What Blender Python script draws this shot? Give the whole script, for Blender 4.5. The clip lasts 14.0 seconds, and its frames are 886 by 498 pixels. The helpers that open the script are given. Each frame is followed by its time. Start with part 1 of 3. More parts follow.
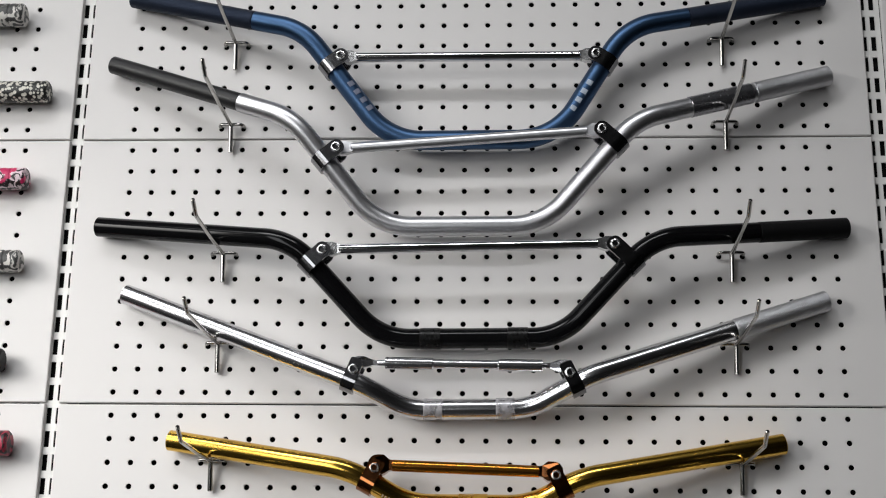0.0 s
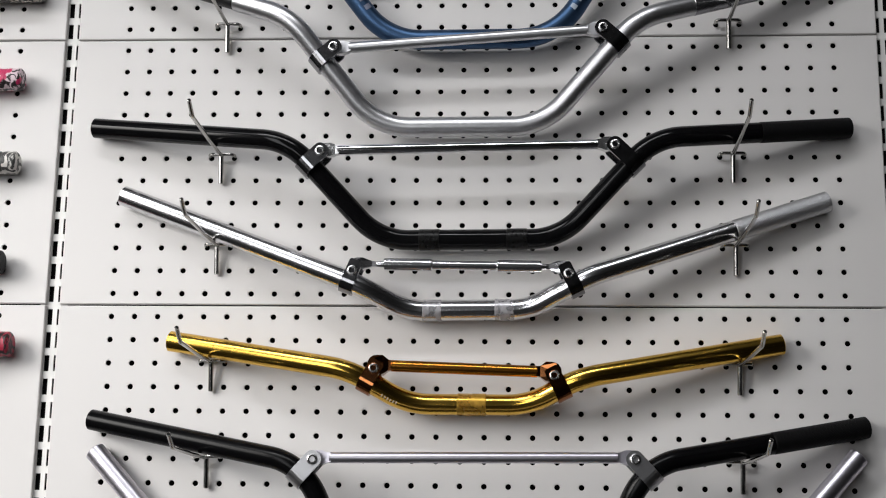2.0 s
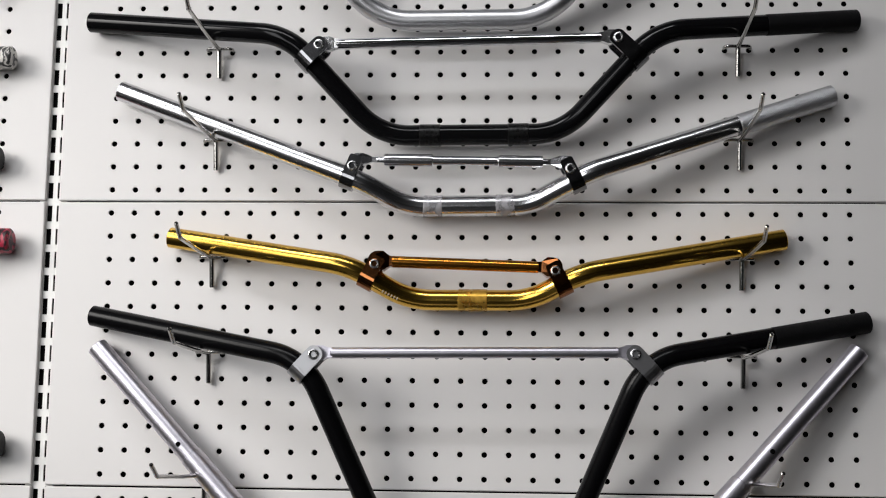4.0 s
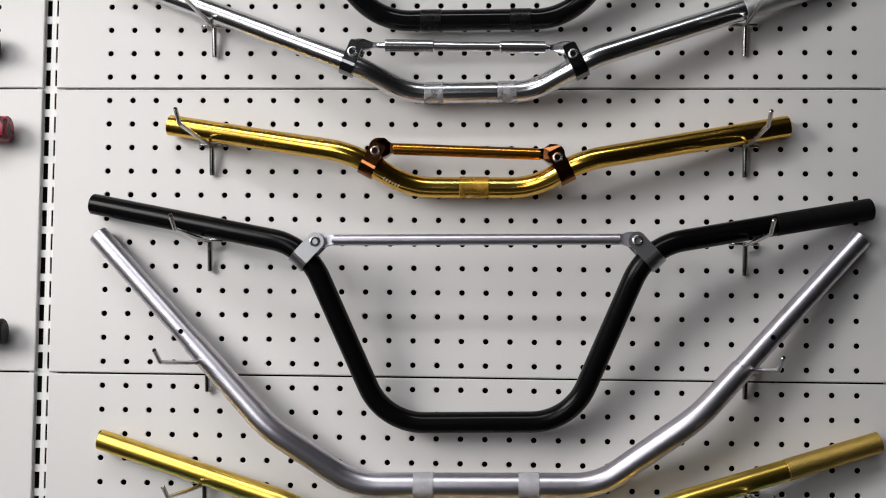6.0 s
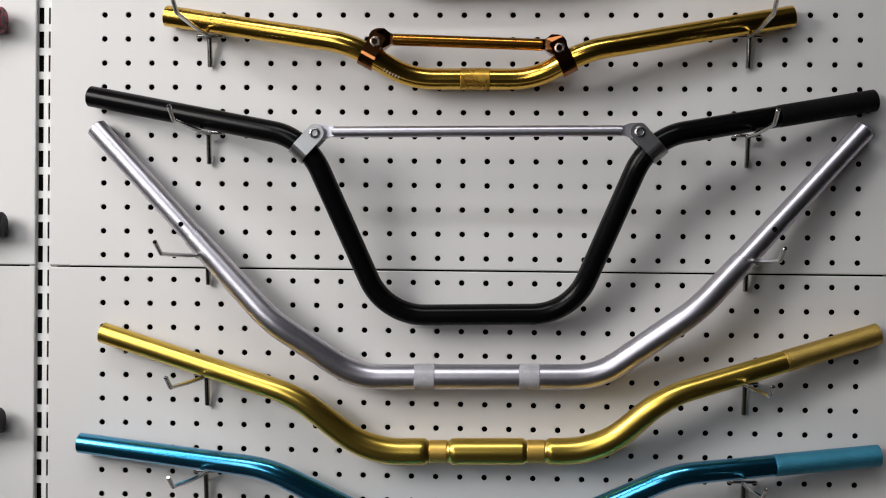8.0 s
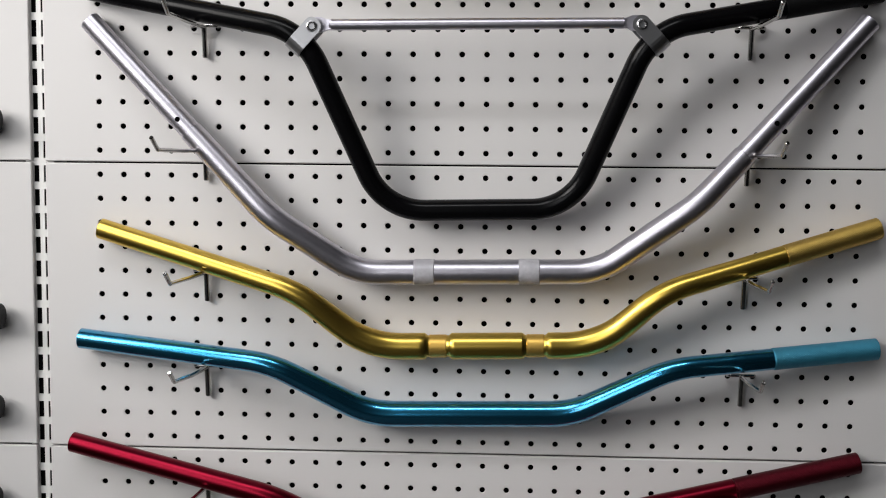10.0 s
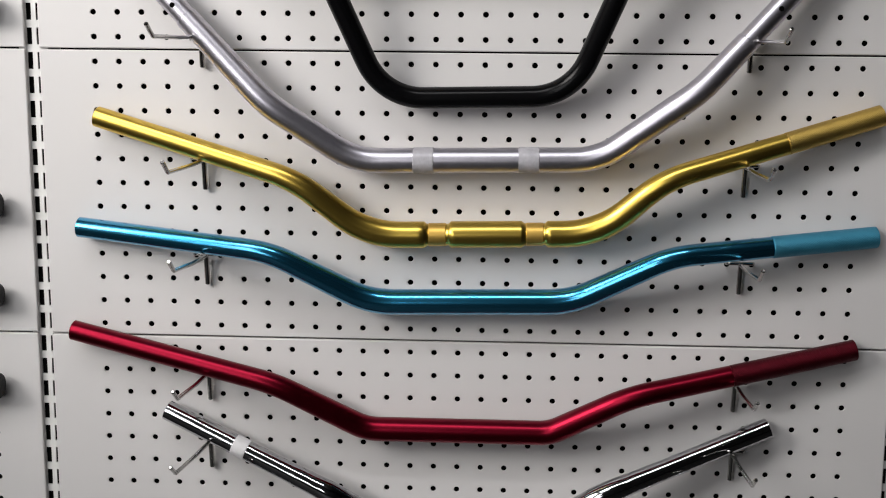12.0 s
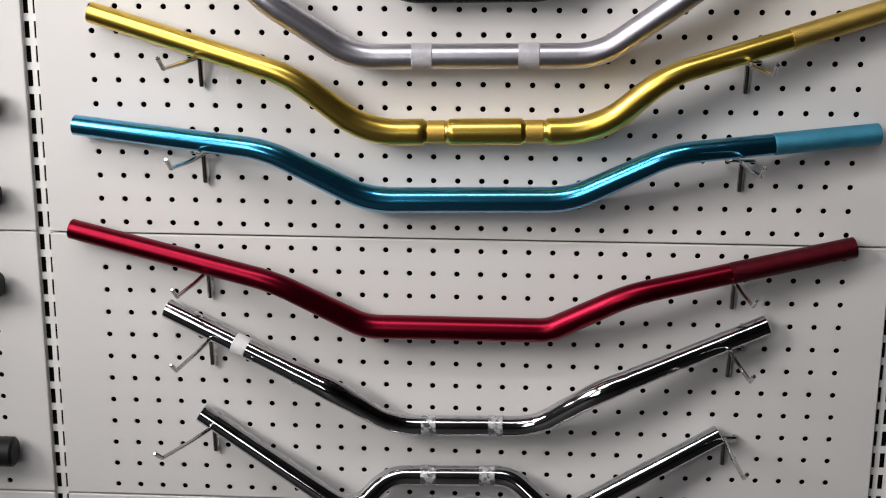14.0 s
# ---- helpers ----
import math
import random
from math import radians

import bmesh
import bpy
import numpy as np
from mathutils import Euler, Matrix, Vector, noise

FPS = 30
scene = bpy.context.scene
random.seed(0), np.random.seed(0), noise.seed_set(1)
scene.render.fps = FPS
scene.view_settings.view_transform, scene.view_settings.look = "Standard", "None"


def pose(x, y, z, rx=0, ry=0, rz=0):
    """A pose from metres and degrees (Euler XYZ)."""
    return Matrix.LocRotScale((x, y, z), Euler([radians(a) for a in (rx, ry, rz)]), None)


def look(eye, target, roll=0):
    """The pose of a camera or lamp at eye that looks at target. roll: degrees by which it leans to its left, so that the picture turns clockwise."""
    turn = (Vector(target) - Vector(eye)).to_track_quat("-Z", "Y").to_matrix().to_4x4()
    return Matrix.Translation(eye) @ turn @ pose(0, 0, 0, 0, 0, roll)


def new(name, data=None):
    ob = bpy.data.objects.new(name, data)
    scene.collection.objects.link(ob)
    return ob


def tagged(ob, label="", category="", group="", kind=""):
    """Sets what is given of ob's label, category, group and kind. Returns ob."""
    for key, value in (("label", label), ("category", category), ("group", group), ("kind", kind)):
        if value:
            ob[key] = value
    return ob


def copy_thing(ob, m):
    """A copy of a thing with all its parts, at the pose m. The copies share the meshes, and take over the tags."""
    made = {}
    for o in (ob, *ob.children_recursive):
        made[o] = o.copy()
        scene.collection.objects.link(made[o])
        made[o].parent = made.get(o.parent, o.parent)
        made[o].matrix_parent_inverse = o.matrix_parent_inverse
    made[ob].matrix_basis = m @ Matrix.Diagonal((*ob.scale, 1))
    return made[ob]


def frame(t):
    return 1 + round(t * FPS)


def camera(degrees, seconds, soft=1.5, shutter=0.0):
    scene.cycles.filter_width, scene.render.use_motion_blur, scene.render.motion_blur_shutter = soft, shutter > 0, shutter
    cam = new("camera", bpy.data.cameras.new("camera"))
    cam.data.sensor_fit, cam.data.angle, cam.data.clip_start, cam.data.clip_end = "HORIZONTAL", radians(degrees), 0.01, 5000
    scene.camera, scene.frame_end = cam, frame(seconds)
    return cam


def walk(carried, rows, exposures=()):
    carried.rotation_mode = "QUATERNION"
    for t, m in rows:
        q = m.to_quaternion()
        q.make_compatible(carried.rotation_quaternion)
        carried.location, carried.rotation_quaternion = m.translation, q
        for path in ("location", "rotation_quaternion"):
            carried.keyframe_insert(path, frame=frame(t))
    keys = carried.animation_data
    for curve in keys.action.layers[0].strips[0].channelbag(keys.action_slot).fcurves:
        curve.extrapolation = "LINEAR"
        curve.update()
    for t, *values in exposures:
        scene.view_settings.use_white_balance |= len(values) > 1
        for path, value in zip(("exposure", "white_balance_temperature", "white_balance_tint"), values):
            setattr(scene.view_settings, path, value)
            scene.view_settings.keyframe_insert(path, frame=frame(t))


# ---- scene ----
# ---- camera ----
cam = camera(36.88, 14.0, soft=1.1)
# seconds, x, y, z, pitch, roll, yaw: a tripod head that tilts slowly down in front of the wall
PATH = [
    (0.0, 0.0403, -1.3917, 1.1868, 15.904, -0.755, 2.891),
    (0.5, 0.0426, -1.3902, 1.1868, 14.989, -0.775, 2.964),
    (1.0, 0.0449, -1.3886, 1.1865, 13.881, -0.758, 3.055),
    (1.5, 0.0470, -1.3874, 1.1859, 12.870, -0.757, 3.159),
    (2.0, 0.0491, -1.3854, 1.1851, 11.771, -0.760, 3.225),
    (2.5, 0.0508, -1.3834, 1.1842, 10.777, -0.765, 3.298),
    (3.0, 0.0521, -1.3812, 1.1834, 9.724, -0.729, 3.374),
    (5.5, 0.0532, -1.3710, 1.1709, 4.292, -0.650, 3.527),
    (6.0, 0.0519, -1.3698, 1.1659, 3.311, -0.637, 3.493),
    (6.5, 0.0505, -1.3685, 1.1612, 2.392, -0.614, 3.440),
    (7.0, 0.0491, -1.3666, 1.1569, 1.405, -0.601, 3.396),
    (7.5, 0.0483, -1.3653, 1.1537, 0.443, -0.593, 3.374),
    (8.0, 0.0479, -1.3644, 1.1511, -0.683, -0.576, 3.365),
    (10.5, 0.0470, -1.3555, 1.1570, -6.712, -0.438, 3.299),
    (11.0, 0.0463, -1.3544, 1.1575, -8.019, -0.424, 3.258),
    (11.5, 0.0457, -1.3528, 1.1576, -9.147, -0.404, 3.235),
    (12.0, 0.0452, -1.3513, 1.1565, -10.286, -0.426, 3.217),
    (12.5, 0.0451, -1.3494, 1.1550, -11.293, -0.394, 3.192),
    (13.0, 0.0449, -1.3481, 1.1538, -12.350, -0.372, 3.178),
    (13.5, 0.0447, -1.3470, 1.1525, -13.375, -0.345, 3.157),
    (14.0, 0.0445, -1.3458, 1.1507, -14.496, -0.341, 3.143),
]
walk(cam, [(t, pose(x, y, z, 90 + p, r, w)) for t, x, y, z, p, r, w in PATH], exposures=[(0.0, 0.16, 6500, 9), (3.0, 0.12, 6500, 10), (7.0, 0.05, 6500, 10), (8.0, 0.02, 6500, 10), (10.5, 0.13, 6520, 10), (11.0, 0.20, 6550, 10.5), (12.3, 0.23, 6600, 11), (13.0, 0.19, 6650, 11.5), (14.0, 0.40, 6650, 11.5)])

# ---- light ----
world = bpy.data.worlds.new("world")
scene.world = world
world.use_nodes = True
world.node_tree.nodes["Background"].inputs[0].default_value = (0.5, 0.52, 0.55, 1)
world.node_tree.nodes["Background"].inputs[1].default_value = 0.05


def area_lamp(name, eye, target, size, size_y, watts, colour):
    data = bpy.data.lights.new(name, "AREA")
    data.shape, data.size, data.size_y, data.energy, data.color = "RECTANGLE", size, size_y, watts, colour
    lamp = new(name, data)
    lamp.matrix_world = look(eye, target)
    return lamp


# a long tube lamp under the ceiling and daylight through a tall window in the south wall,
# plus added fill lamps: wide overhead, high up beside the display, and low in the south wall
area_lamp("tube_lamp", (-0.38, -1.5, 3.2), (-0.38, 0.0, 1.2), 1.6, 0.16, 16.0, (0.97, 0.98, 1.0))
# unseen fill lamp, added for soft top light and broad bands on the tubes
area_lamp("ceiling_panel", (-1.1, -2.1, 3.28), (-1.1, -2.1001, 0.0), 1.0, 1.3, 13.0, (0.97, 0.98, 1.0))
area_lamp("window_light", (-1.33, -2.98, 1.73), (-1.33, 0.0, 1.73), 0.74, 1.64, 14.0, (0.97, 0.98, 1.0))
# added, unseen: widens the bright reflection along the lower tubes
area_lamp("window_light", (-0.72, -2.98, 1.15), (-0.72, 0.0, 1.15), 0.34, 0.58, 2.6, (0.97, 0.98, 1.0))
# unseen lamp added at the left; its narrow spread darkens the wall's right side
key_lamp = area_lamp("hooded_lamp", (-1.42, -1.03, 1.79), (-0.27, 0.0, 1.16), 0.85, 0.85, 4.0, (1.0, 0.98, 0.955))
key_lamp.data.spread = radians(60)


# ---- materials ----
def material(name, colour, rough=0.5, metal=0.0, vary=0.06, scale=6.0, grain=None, bump=0.0, bump_scale=300.0, coat=0.0, uv=False, rough_vary=0.08, spec=0.5):
    """A painted or metal surface with broad mottling, fine grain and roughness wear."""
    m = bpy.data.materials.new(name)
    m.use_nodes = True
    n, l = m.node_tree.nodes, m.node_tree.links
    b = n["Principled BSDF"]
    b.inputs["Roughness"].default_value, b.inputs["Metallic"].default_value = rough, metal
    b.inputs["Coat Weight"].default_value = coat
    b.inputs["Specular IOR Level"].default_value = spec
    b.inputs["Coat Roughness"].default_value = 0.08
    co = n.new("ShaderNodeTexCoord")
    broad = n.new("ShaderNodeTexNoise")
    broad.inputs["Scale"].default_value, broad.inputs["Detail"].default_value = scale, 6
    l.new(co.outputs["Object"], broad.inputs["Vector"])
    mix = n.new("ShaderNodeMix")
    mix.data_type = "RGBA"
    mix.inputs["A"].default_value = (*[c * (1 - vary) for c in colour], 1)
    mix.inputs["B"].default_value = (*[min(1, c * (1 + vary)) for c in colour], 1)
    l.new(broad.outputs["Fac"], mix.inputs["Factor"])
    l.new(mix.outputs["Result"], b.inputs["Base Color"])
    fine = n.new("ShaderNodeTexNoise")
    fine.inputs["Scale"].default_value, fine.inputs["Detail"].default_value = (1.0 if uv else bump_scale), 4
    if uv:  # drawn lines along a tube
        mp = n.new("ShaderNodeMapping")
        mp.inputs["Scale"].default_value = uv
        l.new(co.outputs["UV"], mp.inputs["Vector"])
        l.new(mp.outputs["Vector"], fine.inputs["Vector"])
    else:
        l.new(co.outputs["Object"], fine.inputs["Vector"])
    rng = n.new("ShaderNodeMapRange")
    rng.inputs["From Min"].default_value, rng.inputs["From Max"].default_value = 0.3, 0.7
    rng.inputs["To Min"].default_value, rng.inputs["To Max"].default_value = max(0.02, rough - rough_vary), min(1, rough + rough_vary)
    l.new(fine.outputs["Fac"], rng.inputs["Value"])
    l.new(rng.outputs["Result"], b.inputs["Roughness"])
    if bump:
        bp = n.new("ShaderNodeBump")
        bp.inputs["Strength"].default_value, bp.inputs["Distance"].default_value = bump, 0.0006
        l.new(fine.outputs["Fac"], bp.inputs["Height"])
        l.new(bp.outputs["Normal"], b.inputs["Normal"])
    return m


def knurled(name, colour, rough=0.35, metal=1.0, pitch=0.0013, depth=0.6, spec=0.5):
    """Diamond knurling cut into a tube's end, with worn crests."""
    m = bpy.data.materials.new(name)
    m.use_nodes = True
    n, l = m.node_tree.nodes, m.node_tree.links
    b = n["Principled BSDF"]
    b.inputs["Roughness"].default_value, b.inputs["Metallic"].default_value = rough, metal
    b.inputs["Specular IOR Level"].default_value = spec
    co = n.new("ShaderNodeTexCoord")
    waves = []
    for turn in (30, -30):
        mp = n.new("ShaderNodeMapping")
        mp.inputs["Rotation"].default_value = (0, 0, radians(turn))
        wv = n.new("ShaderNodeTexWave")
        wv.inputs["Scale"].default_value = 0.314 / pitch
        wv.inputs["Distortion"].default_value = 0.6
        l.new(co.outputs["UV"], mp.inputs["Vector"])
        l.new(mp.outputs["Vector"], wv.inputs["Vector"])
        waves.append(wv)
    mul = n.new("ShaderNodeMath")
    mul.operation = "MULTIPLY"
    l.new(waves[0].outputs["Fac"], mul.inputs[0])
    l.new(waves[1].outputs["Fac"], mul.inputs[1])
    bp = n.new("ShaderNodeBump")
    bp.inputs["Strength"].default_value, bp.inputs["Distance"].default_value = depth, 0.0005
    l.new(mul.outputs[0], bp.inputs["Height"])
    l.new(bp.outputs["Normal"], b.inputs["Normal"])
    wear = n.new("ShaderNodeTexNoise")
    wear.inputs["Scale"].default_value, wear.inputs["Detail"].default_value = 60, 5
    l.new(co.outputs["Object"], wear.inputs["Vector"])
    mix = n.new("ShaderNodeMix")
    mix.data_type = "RGBA"
    mix.inputs["A"].default_value = (*[c * 0.8 for c in colour], 1)
    mix.inputs["B"].default_value = (*[min(1, c * 1.12) for c in colour], 1)
    l.new(wear.outputs["Fac"], mix.inputs["Factor"])
    l.new(mix.outputs["Result"], b.inputs["Base Color"])
    return m


def patterned(name, dark, light, scale, kind="blobs", third=None):
    """Printed rubber: two colours in blotches or in small scales."""
    m = bpy.data.materials.new(name)
    m.use_nodes = True
    n, l = m.node_tree.nodes, m.node_tree.links
    b = n["Principled BSDF"]
    b.inputs["Roughness"].default_value = 0.42
    co = n.new("ShaderNodeTexCoord")
    if kind == "blobs":
        tex = n.new("ShaderNodeTexNoise")
        tex.inputs["Scale"].default_value, tex.inputs["Detail"].default_value, tex.inputs["Distortion"].default_value = scale, 2, 1.5
        out, lo, hi = tex.outputs["Fac"], 0.47, 0.53
    else:
        tex = n.new("ShaderNodeTexVoronoi")
        tex.inputs["Scale"].default_value = scale
        out, lo, hi = tex.outputs["Distance"], 0.40, 0.55
    l.new(co.outputs["Object"], tex.inputs["Vector"])
    rng = n.new("ShaderNodeMapRange")
    rng.inputs["From Min"].default_value, rng.inputs["From Max"].default_value = lo, hi
    l.new(out, rng.inputs["Value"])
    mix = n.new("ShaderNodeMix")
    mix.data_type = "RGBA"
    mix.inputs["A"].default_value, mix.inputs["B"].default_value = (*light, 1), (*dark, 1)
    l.new(rng.outputs["Result"], mix.inputs["Factor"])
    shown = mix
    if third:  # blotches of one more colour over the print
        more = n.new("ShaderNodeTexNoise")
        more.inputs["Scale"].default_value, more.inputs["Detail"].default_value = scale * 0.6, 2
        l.new(co.outputs["Object"], more.inputs["Vector"])
        cut = n.new("ShaderNodeMapRange")
        cut.inputs["From Min"].default_value, cut.inputs["From Max"].default_value = 0.545, 0.57
        l.new(more.outputs["Fac"], cut.inputs["Value"])
        shown = n.new("ShaderNodeMix")
        shown.data_type = "RGBA"
        shown.inputs["B"].default_value = (*third, 1)
        l.new(cut.outputs["Result"], shown.inputs["Factor"])
        l.new(mix.outputs["Result"], shown.inputs["A"])
    l.new(shown.outputs["Result"], b.inputs["Base Color"])
    bp = n.new("ShaderNodeBump")
    bp.inputs["Strength"].default_value, bp.inputs["Distance"].default_value = 0.4, 0.001
    l.new(rng.outputs["Result"], bp.inputs["Height"])
    l.new(bp.outputs["Normal"], b.inputs["Normal"])
    return m


DRAWN = (3.0, 500.0, 1.0)
PANEL = material("panel_paint", (0.66, 0.643, 0.634), 0.45, vary=0.03, scale=2.2, bump=0.12, bump_scale=900)
UPRIGHT = material("upright_paint", (0.72, 0.71, 0.69), 0.4, vary=0.03, bump=0.1, bump_scale=700)
# near-black: the shade inside wall and posts is put into this colour
HOLLOW_SHADE = material("hollow_shade", (0.006, 0.006, 0.006), 0.9, spec=0.05)
HOLE = material("hole_dark", (0.003, 0.003, 0.003), 0.9, spec=0.0)
BACKWALL = material("back_wall_paint", (0.42, 0.41, 0.4), 0.7, bump=0.2)
ROOM_DARK = material("room_dark_paint", (0.012, 0.012, 0.013), 0.8, vary=0.2, scale=1.2, bump=0.2)
ROOM_SIDE = material("room_side_paint", (0.035, 0.034, 0.033), 0.8, vary=0.15, scale=1.0, bump=0.2)
CEILING = material("ceiling_paint", (0.07, 0.07, 0.068), 0.9, bump=0.2)
FLOOR = material("floor_tile", (0.014, 0.0135, 0.013), 0.5, vary=0.1, scale=2.0)
WIRE = material("nickel_wire", (0.46, 0.45, 0.43), 0.16, 1.0, vary=0.1, scale=40)
CHROME_ROD = material("smooth_chrome", (0.66, 0.66, 0.68), 0.09, 1.0, vary=0.04, scale=10, uv=DRAWN, rough_vary=0.03)
CHROME = material("chrome", (0.54, 0.54, 0.56), 0.07, 1.0, vary=0.04, scale=10, uv=(70.0, 90.0, 1.0), rough_vary=0.03, bump=0.25)
PLATE = material("clamp_plate", (0.25, 0.25, 0.26), 0.16, 1.0, vary=0.04, scale=20, rough_vary=0.02)
PLATE_LIGHT = material("clamp_plate_light", (0.40, 0.40, 0.41), 0.34, 1.0, vary=0.03, scale=20, rough_vary=0.02)
SATIN = material("satin_aluminium", (0.63, 0.63, 0.65), 0.36, 1.0, vary=0.10, scale=160, bump=0.11, bump_scale=900, rough_vary=0.06)
SATIN_WARM = material("satin_aluminium_lilac", (0.60, 0.58, 0.64), 0.36, 1.0, vary=0.10, scale=160, bump=0.11, bump_scale=900, rough_vary=0.06)
POLISHED = material("polished_aluminium", (0.70, 0.70, 0.72), 0.21, 1.0, vary=0.05, scale=14, uv=DRAWN, rough_vary=0.02)
BLACK_GLOSS = material("black_gloss_paint", (0.004, 0.004, 0.0045), 0.1, 0.0, spec=0.2, uv=DRAWN, rough_vary=0.04)
BLACK_SATIN = material("black_satin_paint", (0.003, 0.003, 0.0034), 0.22, 0.0, spec=0.12, uv=DRAWN, rough_vary=0.03)
BLACK_MATT = knurled("black_knurl", (0.004, 0.004, 0.0045), 0.5, 0.0, spec=0.1)
GREY_DARK = knurled("dark_grey_knurl", (0.012, 0.012, 0.013), 0.36, 0.0, spec=0.4, depth=0.3)
ALU_KNURL = knurled("aluminium_knurl", (0.58, 0.58, 0.60), 0.36, pitch=0.0013, depth=0.6)
GOLD = material("gold_anodised", (0.76, 0.47, 0.085), 0.19, 1.0, vary=0.06, uv=DRAWN, rough_vary=0.02)
AMBER = material("amber_anodised", (0.50, 0.205, 0.03), 0.22, 1.0, vary=0.06, uv=DRAWN, rough_vary=0.03)
BRONZE = material("bronze_clamp", (0.26, 0.10, 0.035), 0.14, 1.0, vary=0.05, scale=20, rough_vary=0.02)
YELLOW = material("yellow_gold_anodised", (0.74, 0.51, 0.10), 0.30, 1.0, vary=0.05, scale=20, uv=DRAWN, rough_vary=0.02)
YELLOW_KNURL = knurled("yellow_gold_knurl", (0.62, 0.42, 0.11), 0.42, pitch=0.0016, depth=0.5)
TEAL = material("teal_anodised", (0.042, 0.325, 0.56), 0.21, 0.98, vary=0.06, uv=DRAWN, coat=0.8, rough_vary=0.01)
TEAL_KNURL = knurled("teal_knurl", (0.06, 0.31, 0.46), 0.42, 0.7)
RED = material("red_anodised", (0.19, 0.007, 0.02), 0.32, 1.0, vary=0.07, scale=60, bump=0.03, bump_scale=350, rough_vary=0.03)
RED_KNURL = knurled("red_knurl", (0.10, 0.009, 0.016), 0.45)
BLUE = material("blue_anodised", (0.05, 0.095, 0.18), 0.42, 1.0, vary=0.06, uv=DRAWN)
BLUE_DARK = knurled("dark_blue_knurl", (0.016, 0.024, 0.045), 0.45, 0.7)
TAPE = material("frosted_tape", (0.5, 0.49, 0.51), 0.45, 0.15, vary=0.2, scale=160, bump=0.5, bump_scale=260)
TAPE_CLEAR = material("crinkled_clear_tape", (0.55, 0.55, 0.56), 0.18, 0.35, vary=0.35, scale=200, bump=1.0, bump_scale=300)


def see_through(mat, scale, least, most):
    """Lets the tube show through a tape, more in some places than in others."""
    tree = mat.node_tree
    gaps = tree.nodes.new("ShaderNodeTexNoise")
    gaps.inputs["Scale"].default_value, gaps.inputs["Detail"].default_value = scale, 4
    spread = tree.nodes.new("ShaderNodeMapRange")
    spread.inputs["From Min"].default_value, spread.inputs["From Max"].default_value = 0.42, 0.58
    spread.inputs["To Min"].default_value, spread.inputs["To Max"].default_value = least, most
    where = tree.nodes.new("ShaderNodeTexCoord")
    tree.links.new(where.outputs["Object"], gaps.inputs["Vector"])
    tree.links.new(gaps.outputs["Fac"], spread.inputs["Value"])
    tree.links.new(spread.outputs["Result"], tree.nodes["Principled BSDF"].inputs["Alpha"])


see_through(TAPE_CLEAR, 140, 0.12, 0.9)
see_through(TAPE, 90, 0.2, 0.6)
TAPE_MILK = material("milky_tape", (0.5, 0.49, 0.52), 0.45, vary=0.15, scale=160, bump=0.5, bump_scale=260)
see_through(TAPE_MILK, 60, 0.72, 0.92)
TAPE_GOLD = material("gold_tinted_tape", (0.60, 0.36, 0.06), 0.4, 0.8, vary=0.15, scale=160, bump=0.5, bump_scale=260)
see_through(TAPE_GOLD, 70, 0.35, 0.8)
BAND_GOLD = material("gold_clamp_band", (0.74, 0.47, 0.11), 0.42, 0.85, vary=0.04, scale=30, bump=0.15, bump_scale=900)
TAPE_BLACK = material("smoked_tape", (0.004, 0.004, 0.004), 0.3, 0.0, spec=0.2, vary=0.15, scale=160, bump=0.5, bump_scale=260)
FILM = material("protective_film", (0.30, 0.30, 0.32), 0.22, 0.9, vary=0.15, scale=30, bump=0.2, bump_scale=120)
BOLT = material("turned_steel", (0.66, 0.66, 0.66), 0.24, 1.0, vary=0.05, scale=60, rough_vary=0.04)
PRINT_PALE = material("white_print", (0.36, 0.42, 0.5), 0.5, vary=0.25, scale=300)
PRINT_GOLD = material("cream_print", (0.5, 0.42, 0.34), 0.5, vary=0.25, scale=300)
PRINT = material("pale_print", (0.17, 0.19, 0.26), 0.5, vary=0.15, scale=300)
TAPE_WHITE = material("white_tape", (0.66, 0.65, 0.66), 0.5, vary=0.1, scale=120, bump=0.4, bump_scale=260)
RUBBER_BLACK = material("black_rubber", (0.008, 0.008, 0.009), 0.5, spec=0.25, bump=0.3)
RUBBER_RED = patterned("red_print_rubber", (0.02, 0.01, 0.012), (0.36, 0.02, 0.05), 70)
RUBBER_WHITE = patterned("white_print_rubber", (0.05, 0.05, 0.05), (0.62, 0.6, 0.57), 75)
RUBBER_ROSE = patterned("rose_print_rubber", (0.012, 0.008, 0.009), (0.62, 0.5, 0.54), 110, third=(0.5, 0.02, 0.10))
RUBBER_SCALE = patterned("snake_print_rubber", (0.012, 0.012, 0.012), (0.6, 0.58, 0.52), 250, "scales")


# ---- building helpers ----
def mesh_object(name, verts, faces, mat, parent=None, uvs=None, smooth=None, label=""):
    me = bpy.data.meshes.new(name)
    me.from_pydata([tuple(v) for v in verts], [], faces)
    if uvs is not None:
        layer = me.uv_layers.new(name="UVMap")
        layer.data.foreach_set("uv", np.array([uvs[i] for f in faces for i in f], dtype=float).ravel())
    if smooth is not None:
        me.polygons.foreach_set("use_smooth", smooth)
    me.materials.append(mat)
    ob = new(name, me)
    if parent:
        ob.parent = parent
    return tagged(ob, label)


def part(name, bm, mat, parent=None, label="", smooth=False):
    bmesh.ops.recalc_face_normals(bm, faces=bm.faces)
    me = bpy.data.meshes.new(name)
    if smooth:
        for f in bm.faces:
            f.smooth = True
    bm.to_mesh(me)
    bm.free()
    me.materials.append(mat)
    ob = new(name, me)
    if parent:
        ob.parent = parent
    return tagged(ob, label)


